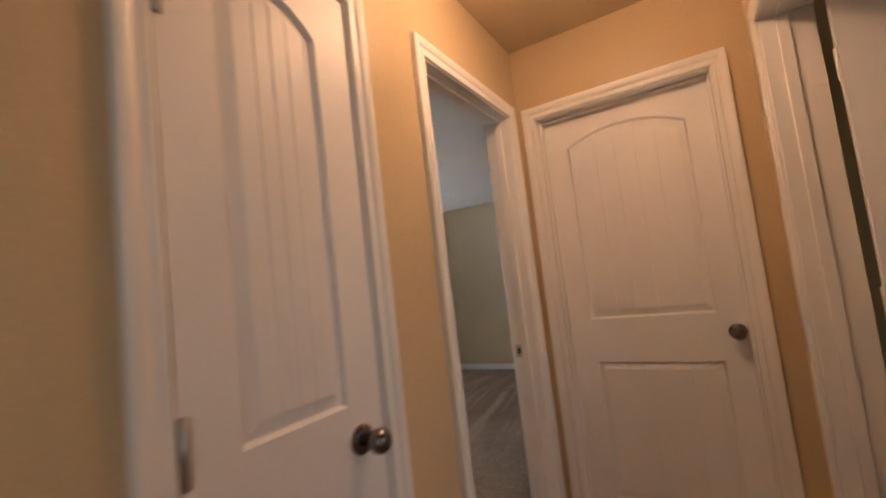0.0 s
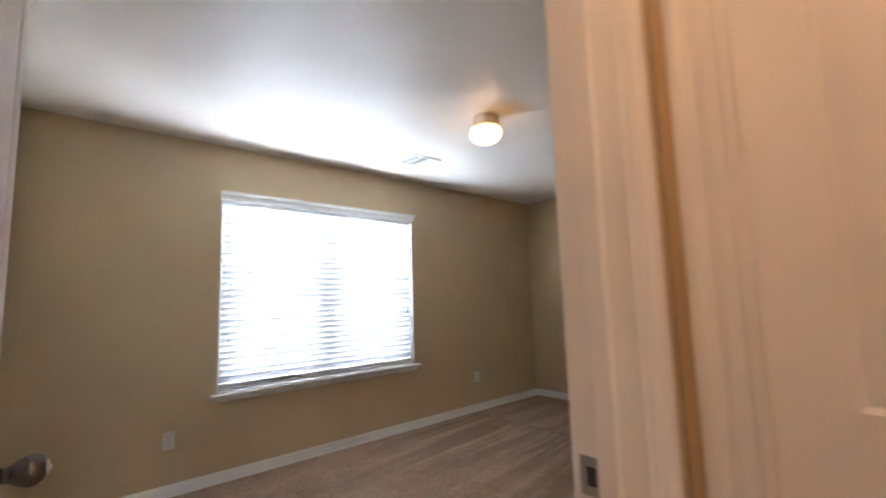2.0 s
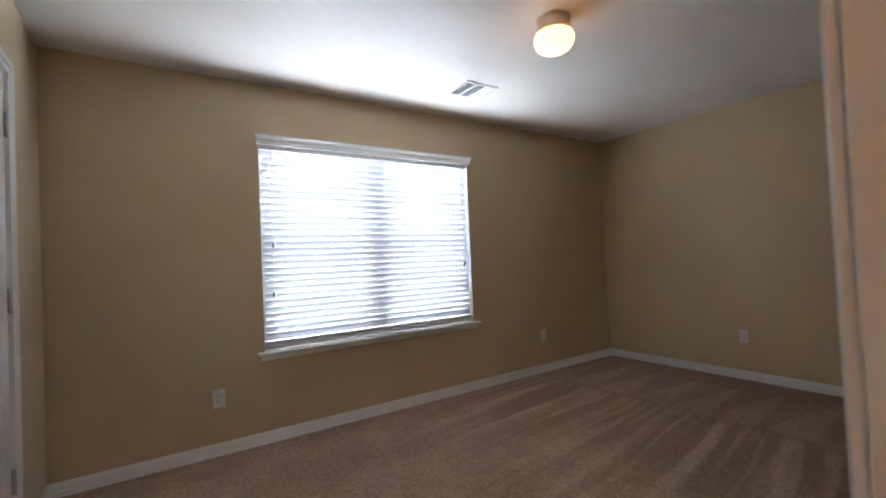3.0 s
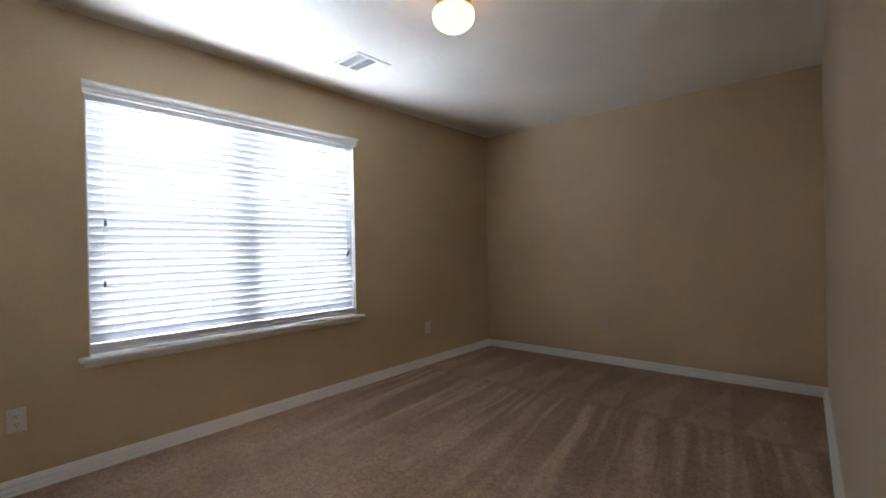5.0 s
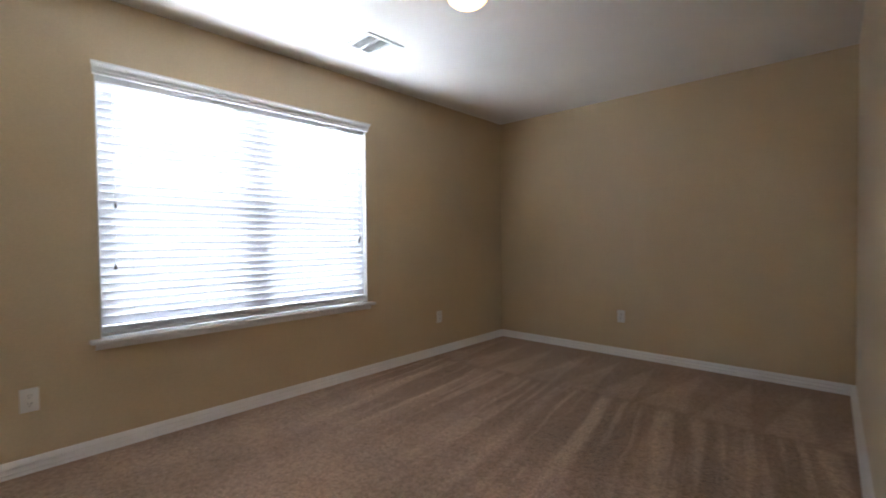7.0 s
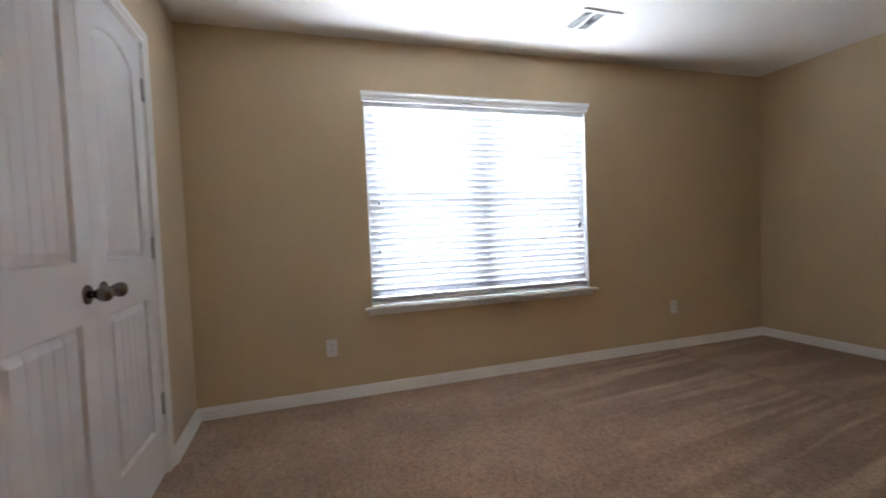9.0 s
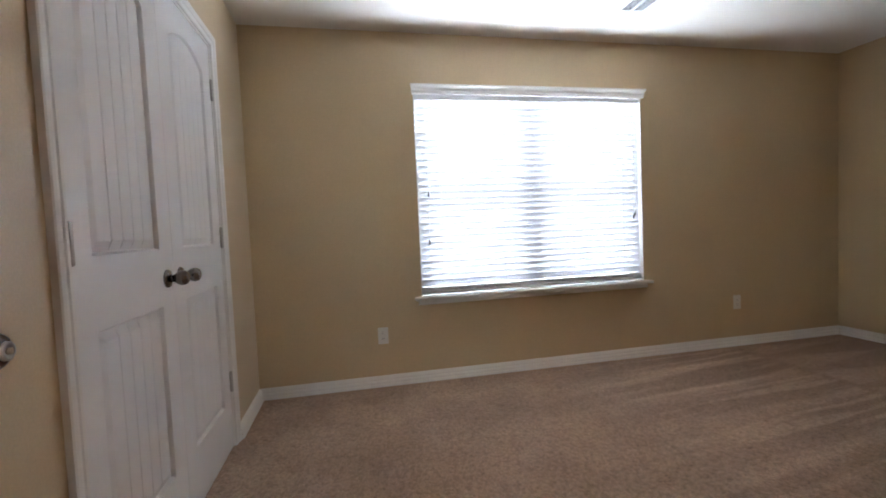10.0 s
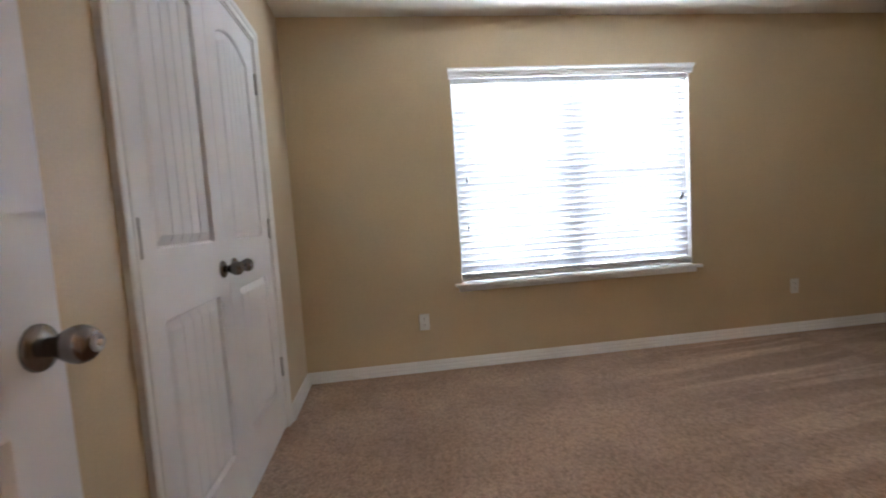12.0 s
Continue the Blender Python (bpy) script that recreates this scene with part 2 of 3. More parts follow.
def lathe(bm, profile, axis="z", centre=(0, 0, 0), seg=28, squash=1.0):
    """Turns (radius, height) round an axis."""
    rings = []
    for r, h in profile:
        ring = []
        for i in range(seg):
            a = 2 * math.pi * i / seg
            p = (r * math.cos(a), r * math.sin(a) * squash, h)
            if axis == "x":
                p = (p[2], p[0], p[1])
            elif axis == "y":
                p = (p[0], p[2], p[1])
            ring.append(bm.verts.new([p[k] + centre[k] for k in range(3)]))
        rings.append(ring)
    for a, b in zip(rings, rings[1:]):
        for i in range(seg):
            bm.faces.new((a[i], a[(i + 1) % seg], b[(i + 1) % seg], b[i]))
    for ring in (rings[0], rings[-1]):
        bm.faces.new(ring)
    return bm


def plane_map(side, c):
    """Maps (along, out, up) to the world for a wall face at c that looks to the given side."""
    return {"+x": lambda u, d, z: (c + d, u, z), "-x": lambda u, d, z: (c - d, u, z),
            "+y": lambda u, d, z: (u, c + d, z), "-y": lambda u, d, z: (u, c - d, z)}[side]


def holed(bm, at, d0, d1, u0, u1, z0, z1, holes=()):
    """A slab between depths d0 and d1, with rectangular holes (u0, u1, z0, z1) clean through it."""
    us = sorted({u0, u1, *[h[0] for h in holes], *[h[1] for h in holes]})
    zs = sorted({z0, z1, *[max(z0, h[2]) for h in holes], *[h[3] for h in holes]})
    solid = {}
    for i in range(len(us) - 1):
        for j in range(len(zs) - 1):
            cu, cz = (us[i] + us[i + 1]) / 2, (zs[j] + zs[j + 1]) / 2
            solid[i, j] = not any(h[0] < cu < h[1] and h[2] < cz < h[3] for h in holes)
    vs = {}

    def v(i, j, d):
        k = (i, j, d)
        if k not in vs:
            vs[k] = bm.verts.new(at(us[i], d, zs[j]))
        return vs[k]
    for (i, j), on in solid.items():
        if not on:
            continue
        for d in (d0, d1):
            bm.faces.new((v(i, j, d), v(i + 1, j, d), v(i + 1, j + 1, d), v(i, j + 1, d)))
        for di, dj, a, b in ((-1, 0, (i, j), (i, j + 1)), (1, 0, (i + 1, j), (i + 1, j + 1)),
                             (0, -1, (i, j), (i + 1, j)), (0, 1, (i, j + 1), (i + 1, j + 1))):
            if not solid.get((i + di, j + dj), False):
                bm.faces.new((v(*a, d0), v(*b, d0), v(*b, d1), v(*a, d1)))
    return bm


def structure(name, bm, mat, label):
    return tagged(part(name, bm, mat), label, name.split("_")[0], "", "structure")


def skewed(u, d, z):
    """The south wall east of the doorway, a little out of square."""
    return u, YS + SKEW * (u - 0.96) + d, z


def wall(name, side, c, thick, u0, u1, holes=(), z0=-0.05, z1=2.6, label="tan painted drywall with light orange-peel texture"):
    return structure(name, holed(bmesh.new(), plane_map(side, c), 0.0, -thick, u0, u1, z0, z1, holes), M_WALL, label)


CASING = ((0.0, 0.0), (0.0, 0.010), (0.004, 0.013), (0.014, 0.013), (0.018, 0.010), (0.026, 0.011), (0.032, 0.016),
          (0.042, 0.019), (0.054, 0.019), (0.058, 0.016), (0.058, 0.0))


def casing(parent, side, c, u0, u1, z0, ztop, reveal=0.005):
    """Three moulded boards with mitred corners round a doorway."""
    at = plane_map(side, c)
    u0, u1, ztop = u0 - reveal, u1 + reveal, ztop + reveal
    for name, ends in (("casing_leg", lambda a: ((u0 - a, z0), (u0 - a, ztop + a))),
                       ("casing_head", lambda a: ((u0 - a, ztop + a), (u1 + a, ztop + a))),
                       ("casing_leg", lambda a: ((u1 + a, ztop + a), (u1 + a, z0)))):
        bm = bmesh.new()
        rows = [[bm.verts.new(at(u, d, z)) for u, z in ends(a)] for a, d in CASING]
        for p, q in zip(rows, rows[1:] + rows[:1]):
            bm.faces.new((p[0], p[1], q[1], q[0]))
        bm.faces.new([r[0] for r in rows])
        bm.faces.new([r[1] for r in rows])
        part(name, bm, M_TRIM, parent)


# a foot and two bands above it, each sloping back as it rises and overhanging the deep groove below it
BASE = ((0.0, 0.0), (0.030, 0.0), (0.030, 0.009), (0.0285, 0.0125), (0.0210, 0.0220), (0.0195, 0.0230), (0.0020, 0.0230), (0.0020, 0.0335),
        (0.0250, 0.0335), (0.0260, 0.0345), (0.0260, 0.0360), (0.0245, 0.0390), (0.0180, 0.0475), (0.0165, 0.0485), (0.0020, 0.0485),
        (0.0020, 0.0595), (0.0205, 0.0595), (0.0215, 0.0605), (0.0215, 0.0620), (0.0200, 0.0655), (0.0090, 0.0800), (0.0070, 0.0820), (0.0, 0.0826))


def baseboard(side, c, runs, name="baseboard"):
    at = side if callable(side) else plane_map(side, c)
    for u0, u1 in runs:
        bm = bmesh.new()
        a = [bm.verts.new(at(u0, d, z)) for d, z in BASE]
        b = [bm.verts.new(at(u1, d, z)) for d, z in BASE]
        for i in range(len(BASE)):
            j = (i + 1) % len(BASE)
            bm.faces.new((a[i], a[j], b[j], b[i]))
        bm.faces.new(a)
        bm.faces.new(b)
        structure(name, bm, M_TRIM, "white painted moulded baseboard with two grooves along the carpet")


def jambs(name, side, c, thick, u0, u1, ztop, stop_at, casing_back=True):
    """A white door frame lining the hole, with door stops and casing on both faces."""
    at = plane_map(side, c)
    bm = bmesh.new()
    t = 0.018
    for a, b, z0, z1 in ((u0 - t, u0, 0.0, ztop + t), (u1, u1 + t, 0.0, ztop + t), (u0, u1, ztop, ztop + t)):
        p, q = at(a, 0.002, z0), at(b, -thick - 0.002, z1)
        rounded(bm, *sorted((p[0], q[0])), *sorted((p[1], q[1])), z0, z1, 0.0015, 1)
    ob = structure(name, bm, M_TRIM, "white painted wooden door frame with moulded casing")
    for a, b, z0, z1 in ((u0, u0 + 0.011, 0.0, ztop), (u1 - 0.011, u1, 0.0, ztop), (u0 + 0.011, u1 - 0.011, ztop - 0.011, ztop)):
        bm = bmesh.new()
        p, q = at(a, -stop_at, z0), at(b, -stop_at - 0.034, z1)
        rounded(bm, *sorted((p[0], q[0])), *sorted((p[1], q[1])), z0, z1, 0.003, 2)
        part("door_stop", bm, M_TRIM, ob)
    casing(ob, side, c, u0, u1, 0.0, ztop)
    if casing_back:
        back = {"+x": "-x", "-x": "+x", "+y": "-y", "-y": "+y"}[side]
        sign = 1 if side[0] == "+" else -1
        casing(ob, back, c - sign * thick, u0, u1, 0.0, ztop)
    return ob


# ---- doors ----
TH = 0.035
PZ = ((0.235, 0.845), (1.042, 1.928))     # lower and upper panel, above the slab's foot
ARCH = 0.062


def panel_mesh(w, k, out):
    """One moulded plank panel as a relief; out: +1 front, -1 back of the slab."""
    stile = 0.105
    ul, ur = stile, w - stile
    zb, zt = PZ[k]
    fine = [0, .002, .004, .006, .009, .023, .036, .038, .040, .045]
    us = {round(ul + f, 4) for f in fine} | {round(ur - f, 4) for f in fine}
    inner0, inner1 = ul + 0.040, ur - 0.040
    n = 5 if w > 0.55 else 4
    grooves = [inner0 + (inner1 - inner0) * i / n for i in range(1, n)]
    for g in grooves:
        us |= {round(g + f, 4) for f in (-.0032, -.0016, 0, .0016, .0032)}
    step = (ur - ul) / (60 if k else 14)
    us |= {round(ul + step * i, 4) for i in range(1, 60 if k else 14)}
    zs = {round(zb + f, 4) for f in fine} | {round(zt - f, 4) for f in fine}
    zs |= {round(zb + (zt - zb) * i / 10, 4) for i in range(1, 10)}
    if k:
        zs |= {round(zt - (ARCH + 0.045) * i / 52, 4) for i in range(1, 53)}
    us, zs = sorted(us), sorted(zs)
    ring = ((0, 0), (.002, -.0030), (.006, -.0140), (.009, -.0145), (.036, -.0035), (.040, -.0030), (1, -.0030))

    def depth(u, z):
        top, slope = zt, 0.0
        if k:
            q = (2 * u - ul - ur) / (ur - ul)
            top, slope = zt - ARCH * q * q, 4 * ARCH * abs(q) / (ur - ul)
        s = min(u - ul, ur - u, z - zb, (top - z) / math.sqrt(1 + slope * slope))
        if s <= 0:
            return 0.0
        for (a, da), (b, db) in zip(ring, ring[1:]):
            if s <= b:
                d = da + (db - da) * (s - a) / (b - a)
                break
        if s > 0.022:
            for g in grooves:
                d -= max(0.0, 0.0021 * (1 - abs(u - g) / 0.0032))
        return d
    bm = bmesh.new()
    grid = [[bm.verts.new((u, out * (TH / 2 + depth(u, z)), z)) for z in zs] for u in us]
    for i in range(len(us) - 1):
        for j in range(len(zs) - 1):
            q = (grid[i][j], grid[i + 1][j], grid[i + 1][j + 1], grid[i][j + 1])
            bm.faces.new(q if out < 0 else q[::-1])
    me = bpy.data.meshes.new("panel")
    bm.to_mesh(me)
    bm.free()
    me.materials.append(M_DOOR)
    return me


_doors = {}


def door_meshes(w, h):
    if (w, h) not in _doors:
        bm = bmesh.new()
        at = lambda u, d, z: (u, d, z)
        holed(bm, at, -TH / 2, TH / 2, 0.0, w, 0.0, h, [(0.105, w - 0.105, *PZ[0]), (0.105, w - 0.105, *PZ[1])])
        slab = finish("slab", bm, M_DOOR)
        _doors[w, h] = slab, [(panel_mesh(w, k, 1), panel_mesh(w, k, -1)) for k in (0, 1)]
    return _doors[w, h]


def knob_mesh(sign):
    """A round satin knob on its rosette, standing out along sign * y."""
    ros = bmesh.new()
    lathe(ros, [(r, sign * h) for r, h in ((0.0325, 0.0), (0.0325, 0.004), (0.030, 0.008), (0.020, 0.011), (0.0155, 0.013))], "y")
    ball = bmesh.new()
    lathe(ball, [(r, sign * h) for r, h in ((0.0140, 0.010), (0.0128, 0.019), (0.0150, 0.026), (0.0210, 0.034), (0.0255, 0.044),
                                            (0.0268, 0.053), (0.0250, 0.061), (0.0205, 0.0675), (0.0140, 0.0715), (0.0070, 0.0730), (0.002, 0.0733))], "y")
    return finish("rosette", ros, M_NICKEL, True), finish("knob", ball, M_NICKEL, True)


KNOBS = {1: knob_mesh(1), -1: knob_mesh(-1)}


def hinge_meshes():
    bm = bmesh.new()
    lathe(bm, [(0.003, -0.053), (0.0075, -0.050), (0.0075, 0.050), (0.003, 0.053)], "z", seg=14)
    leaf = bmesh.new()
    rounded(leaf, -0.0015, 0.0015, -0.03, 0.0, -0.0445, 0.0445, 0.001, 1)
    return finish("hinge_knuckle", bm, M_HINGE, True), finish("hinge_leaf", leaf, M_HINGE)


HINGE = hinge_meshes()


def make_door(m, w, h=2.012, knuckle=1, knobs=(1, -1), label="", group="", kz=0.937, inset=0.060, hinge_mat=None, lock=False):
    """A two-panel plank door: local x from the hinge edge to the latch, y through it, z up."""
    door = new("door")
    slab, panels = door_meshes(w, h)
    part("slab", slab, None, door)
    for (f, b), name in zip(panels, ("lower_panel", "upper_panel")):
        part(name, f, None, door)
        part(name, b, None, door)
    for s in knobs:
        ros = part("rosette", KNOBS[s][0], None, door, "satin nickel rosette")
        ros.location = (w - inset, s * TH / 2, kz)
        part("knob", KNOBS[s][1], None, ros, "satin nickel round knob")
        if lock:
            collar, pin = bmesh.new(), bmesh.new()
            lathe(collar, [(r, s * d) for r, d in ((0.0125, 0.0715), (0.0125, 0.0758), (0.0110, 0.0768), (0.0080, 0.0768), (0.0080, 0.0742))], "y", seg=24)
            lathe(pin, [(r, s * d) for r, d in ((0.0045, 0.0735), (0.0045, 0.0785), (0.0030, 0.0795))], "y", seg=16)
            part("lock_collar", collar, M_HINGE, ros, "polished lock collar", True)
            part("lock_button", pin, M_PAN, ros, "bright lock button", True)
    for z in (0.335, 1.075, 1.81):
        k = part("hinge", HINGE[0], None, door, "nickel hinge")
        k.location = (0.004, knuckle * (TH / 2 + 0.008), z)
        leaf = part("hinge_leaf", HINGE[1], None, k)
        leaf.rotation_euler = (0, 0, 0 if knuckle > 0 else math.pi)
        if hinge_mat:
            k["label"] = "hinge painted white with its door"
            for ob in (k, leaf):
                ob.data = ob.data.copy()
                ob.data.materials[0] = hinge_mat
    lp = bmesh.new()
    rounded(lp, w - 0.0005, w + 0.0012, -0.0125, 0.0125, kz - 0.028, kz + 0.028, 0.0005, 1)
    part("latch_plate", lp, M_HINGE, door, "nickel latch plate")
    door.matrix_basis = m
    return tagged(door, label, "door", group)


# ---- structure: floor, ceilings, walls ----
bm = bmesh.new()
box(bm, -4.1, 5.1, -3.1, 4.75, -0.06, 0.010)
structure("floor", bm, M_CARPET, "brown cut-pile carpet with vacuum stroke marks")
bm = bmesh.new()
box(bm, -1.2, 5.1, YH + 0.052, 4.75, ZC, ZC + 0.12)
structure("ceiling", bm, M_CEIL, "white painted ceiling with light texture")
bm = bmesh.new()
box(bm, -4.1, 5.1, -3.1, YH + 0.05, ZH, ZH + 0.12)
# tan colour stands in for the hall lamp's orange tint and the ceiling's shade
structure("ceiling_hall", bm, painted_wall("lamp_tint_ceiling", (0.64, 0.515, 0.34)), "hall ceiling coloured tan for lamp tint and shade, with light texture")

wall("wall_north", "-y", YN, 0.16, -0.2, 5.0, [(WX0, WX1, WZ0, WZ1)])
wall("wall_east", "-x", XR, 0.15, YH + 0.02, YN)
wall("wall_west", "+x", 0.0, 0.115, YS, YN, [(CY0 - 0.018, CY1 + 0.018, -0.1, CZ + 0.018)])
structure("wall_south_east", holed(bmesh.new(), skewed, 0.0, -0.11, 0.96, XR, -0.05, 2.6), M_WALL, "tan painted drywall with light orange-peel texture")
wall("wall_south", "+y", YS, YS - YH, XW - 0.15, 0.96, [(DX0 - 0.018, DX1 + 0.018, -0.1, DZ + 0.018), (AX0 - 0.018, AX1 + 0.018, -0.1, DZ + 0.018)])
wall("wall_hall_end", "-x", XE, 0.115, YR - 0.115, YH, [(BY0 - 0.018, BY1 + 0.018, -0.1, DZ + 0.018)])
# first hole is made up, an unseen opening for the added hall fill
wall("wall_hall_south", "+y", YR, 0.14, XW - 0.15, XE, [(-2.12, -1.38, 0.82, 1.98), (RX0 - 0.018, RX1 + 0.018, -0.1, CZ + 0.018)])
wall("wall_hall_west", "+x", XW, 0.15, YR, YH)
# unseen walls behind the shut doors, added to keep sky light from leaking in
wall("wall_closet_west", "+x", -0.75, 0.1, 2.4, YN)
wall("wall_closet_side", "+y", 2.5, 0.1, -0.75, -0.115)
wall("wall_cupboard_back", "-y", YS + 0.55, 0.1, -0.95, -0.115)
wall("wall_cupboard_side", "+x", -0.9, 0.1, YS, YS + 0.55)
wall("wall_bath_east", "-x", 2.2, 0.1, YR - 0.115, YH)
wall("wall_bath_south", "+y", YR - 0.03, 0.085, XE + 0.115, 2.2)
# room across the hall: walls unseen, east one set to darken the door gap
wall("wall_room_west", "+x", -1.1, 0.1, -3.0, YR - 0.14)
wall("wall_room_east", "-x", 0.92, 0.1, -3.0, YR - 0.14)
wall("wall_room_south", "+y", -2.5, 0.12, -1.1, 0.92, [(-0.9, 0.6, 0.82, 2.08)])

baseboard("-y", YN, [(0.0, XR)])
baseboard("-x", XR, [(YS + 0.08, YN - 0.013)])
baseboard("+y", YS, [(DX1 + 0.065, 0.96)])
baseboard(skewed, YS, [(0.96, XR - 0.013)])
baseboard("+x", 0.0, [(YS, CY0 - 0.065), (CY1 + 0.065, YN - 0.013)])
baseboard("-y", YH, [(XW, AX0 - 0.065), (AX1 + 0.065, DX0 - 0.065), (DX1 + 0.065, XE)])
baseboard("-x", XE, [(YR, BY0 - 0.065), (BY1 + 0.065, YH - 0.013)])
baseboard("+y", YR, [(XW, RX0 - 0.065), (RX1 + 0.065, XE - 0.013)])

frame_d = jambs("door_frame_1", "+y", YS, YS - YH, DX0, DX1, DZ, 0.04)
frame_a = jambs("door_frame_2", "-y", YH, YS - YH, AX0, AX1, DZ, 0.04, False)
frame_b = jambs("door_frame_3", "-x", XE, 0.115, BY0, BY1, DZ, 0.042)
frame_r = jambs("door_frame_4", "+y", YR, 0.14, RX0, RX1, CZ, 0.042, False)
frame_c = jambs("door_frame_5", "+x", 0.0, 0.115, CY0, CY1, CZ, 0.042, False)

# ---- doors in their frames ----
WHITE = "white moulded two-panel plank door with arched upper panel"
# bedroom door, open against the closet wall: hinge at the west jamb
make_door(pose(DX0 + 0.006 + TH / 2, YS + 0.012, 0.016, 0, 0, 91), 0.717, knuckle=1, label=WHITE + ", open into the bedroom", kz=0.942, inset=0.046, lock=True)
# hall cupboard door, shut, hinges on the hall side
make_door(pose(AX0 + 0.003, YH + 0.002 + TH / 2, 0.016), AX1 - AX0 - 0.006, knuckle=-1, knobs=(-1,), label="narrow " + WHITE + ", shut, in the hall", kz=0.965, inset=0.075)
# end door, shut, recessed in its frame
make_door(pose(XE + 0.115 - TH / 2, BY1 - 0.003, 0.016, 0, 0, -90), BY1 - BY0 - 0.006, knuckle=1, knobs=(-1,), label=WHITE + ", shut, at the hall's end", kz=0.960, inset=0.046)
# door across the hall, swung open into its room
make_door(pose(RX1 - 0.022 - TH / 2, YR - 0.164, 0.016, 0, 0, -92), 0.720, 2.02, knuckle=1, hinge_mat=M_TRIM, label=WHITE + ", swung open into the next room")
# closet pair, shut
cm = (CY0 + CY1) / 2
cw = cm - CY0 - 0.004
make_door(pose(-0.004 - TH / 2, CY0 + 0.003, 0.016, 0, 0, 90), cw, 2.025, knuckle=-1, knobs=(-1,), label=WHITE + ", shut, one of a closet pair", group="closet doors")
make_door(pose(-0.004 - TH / 2, CY1 - 0.003, 0.016, 0, 0, -90), cw, 2.025, knuckle=1, knobs=(1,), label=WHITE + ", shut, one of a closet pair", group="closet doors")

# dark ball catches at the heads of the closet pair
for yy in (cm - 0.065, cm + 0.10):
    bm = bmesh.new()
    lathe(bm, [(0.011, 0.0), (0.011, 0.004), (0.006, 0.009), (0.002, 0.010)], "x", (-0.004, yy, CZ - 0.022), 14)
    part("ball_catch", bm, M_SLOT, frame_c, "small dark ball catch", True)

# painted hinge leaves let into the jamb of the door across the hall
for z in (0.351, 1.091, 1.826):
    bm = bmesh.new()
    rounded(bm, RX1 - 0.0016, RX1 + 0.001, YR - 0.142, YR - 0.106, z - 0.0445, z + 0.0445, 0.0006, 1)
    part("jamb_hinge_leaf", bm, M_TRIM, frame_r, "hinge leaf painted white")

# strike plate on the bedroom door's latch jamb
bm = bmesh.new()
rounded(bm, DX1 - 0.0015, DX1 + 0.001, YS - 0.040, YS - 0.006, 0.959 - 0.029, 0.959 + 0.029, 0.0006, 1)
sp = part("strike_plate", bm, M_HINGE, frame_d, "nickel strike plate with latch hole")
bm = bmesh.new()
rounded(bm, DX1 - 0.0022, DX1 - 0.0012, YS - 0.033, YS - 0.017, 0.959 - 0.014, 0.959 + 0.014, 0.0003, 1)
part("latch_hole", bm, M_SLOT, sp)

# ---- window ----
def build_window():
    win = new("window_1")
    y0, y1 = YN + 0.085, YN + 0.150
    at = plane_map("-y", YN)
    xm = (WX0 + WX1) / 2
    bm = bmesh.new()
    t = 0.045
    holed(bm, at, -0.085, -0.150, WX0, WX1, WZ0, WZ1, [(WX0 + t, xm - 0.036, WZ0 + t, WZ1 - t), (xm + 0.036, WX1 - t, WZ0 + t, WZ1 - t)])
    part("window_frame", bm, M_VINYL, win, "white vinyl frame with a centre mullion")
    zm = 1.335
    for a, b in ((WX0 + t, xm - 0.036), (xm + 0.036, WX1 - t)):
        for z0, z1, d in ((WZ0 + t, zm + 0.028, 0.098), (zm - 0.028, WZ1 - t, 0.124)):
            bm = bmesh.new()
            s = 0.034
            holed(bm, at, -d, -d - 0.022, a, b, z0, z1, [(a + s, b - s, z0 + s, z1 - s)])
            sash = part("sash", bm, M_VINYL, win)
            bm = bmesh.new()
            box(bm, a + s - 0.003, b - s + 0.003, YN + d + 0.009, YN + d + 0.013, z0 + s - 0.003, z1 - s + 0.003)
            g = part("pane", bm, M_GLASS, sash, "clear glass pane")
            g.visible_shadow = False
    # insect screens outside the lower sashes
    for a, b in ((WX0 + t, xm - 0.036), (xm + 0.036, WX1 - t)):
        bm = bmesh.new()
        holed(bm, at, -0.134, -0.144, a + 0.002, b - 0.002, WZ0 + t, zm + 0.012, [(a + 0.016, b - 0.016, WZ0 + t + 0.014, zm - 0.002)])
        rim = part("screen_frame", bm, M_VINYL, win, "white insect screen frame")
        bm = bmesh.new()
        box(bm, a + 0.015, b - 0.015, YN + 0.1385, YN + 0.1395, WZ0 + t + 0.013, zm - 0.001)
        part("screen_mesh", bm, M_SCREEN, rim, "fine grey insect screen")
    for a, b, z0, z1 in ((WX0, WX0 + 0.006, WZ0 + 0.021, WZ1), (WX1 - 0.006, WX1, WZ0 + 0.021, WZ1), (WX0 + 0.006, WX1 - 0.006, WZ1 - 0.006, WZ1)):
        bm = bmesh.new()
        box(bm, a, b, YN - 0.002, YN + 0.085, z0, z1)
        part("reveal", bm, M_TRIM, win, "white painted reveal")
    bm = bmesh.new()
    rounded(bm, 1.062, 2.937, YN - 0.052, YN + 0.085, WZ0 - 0.001, WZ0 + 0.021, 0.006, 3)
    part("window_sill", bm, M_TRIM, win, "white painted stool board")
    bm = bmesh.new()
    v = box(bm, 1.088, 2.910, YN - 0.017, YN, WZ0 - 0.036, WZ0 - 0.001)
    bmesh.ops.bevel(bm, geom=[e for e in bm.edges if abs(e.verts[0].co.y - YN + 0.017) < 1e-5 and abs(e.verts[1].co.y - YN + 0.017) < 1e-5], offset=0.004, segments=2, affect='EDGES')
    part("apron", bm, M_TRIM, win)
    return tagged(win, "white vinyl twin single-hung window with painted stool and apron", "window", "", "structure")


build_window()


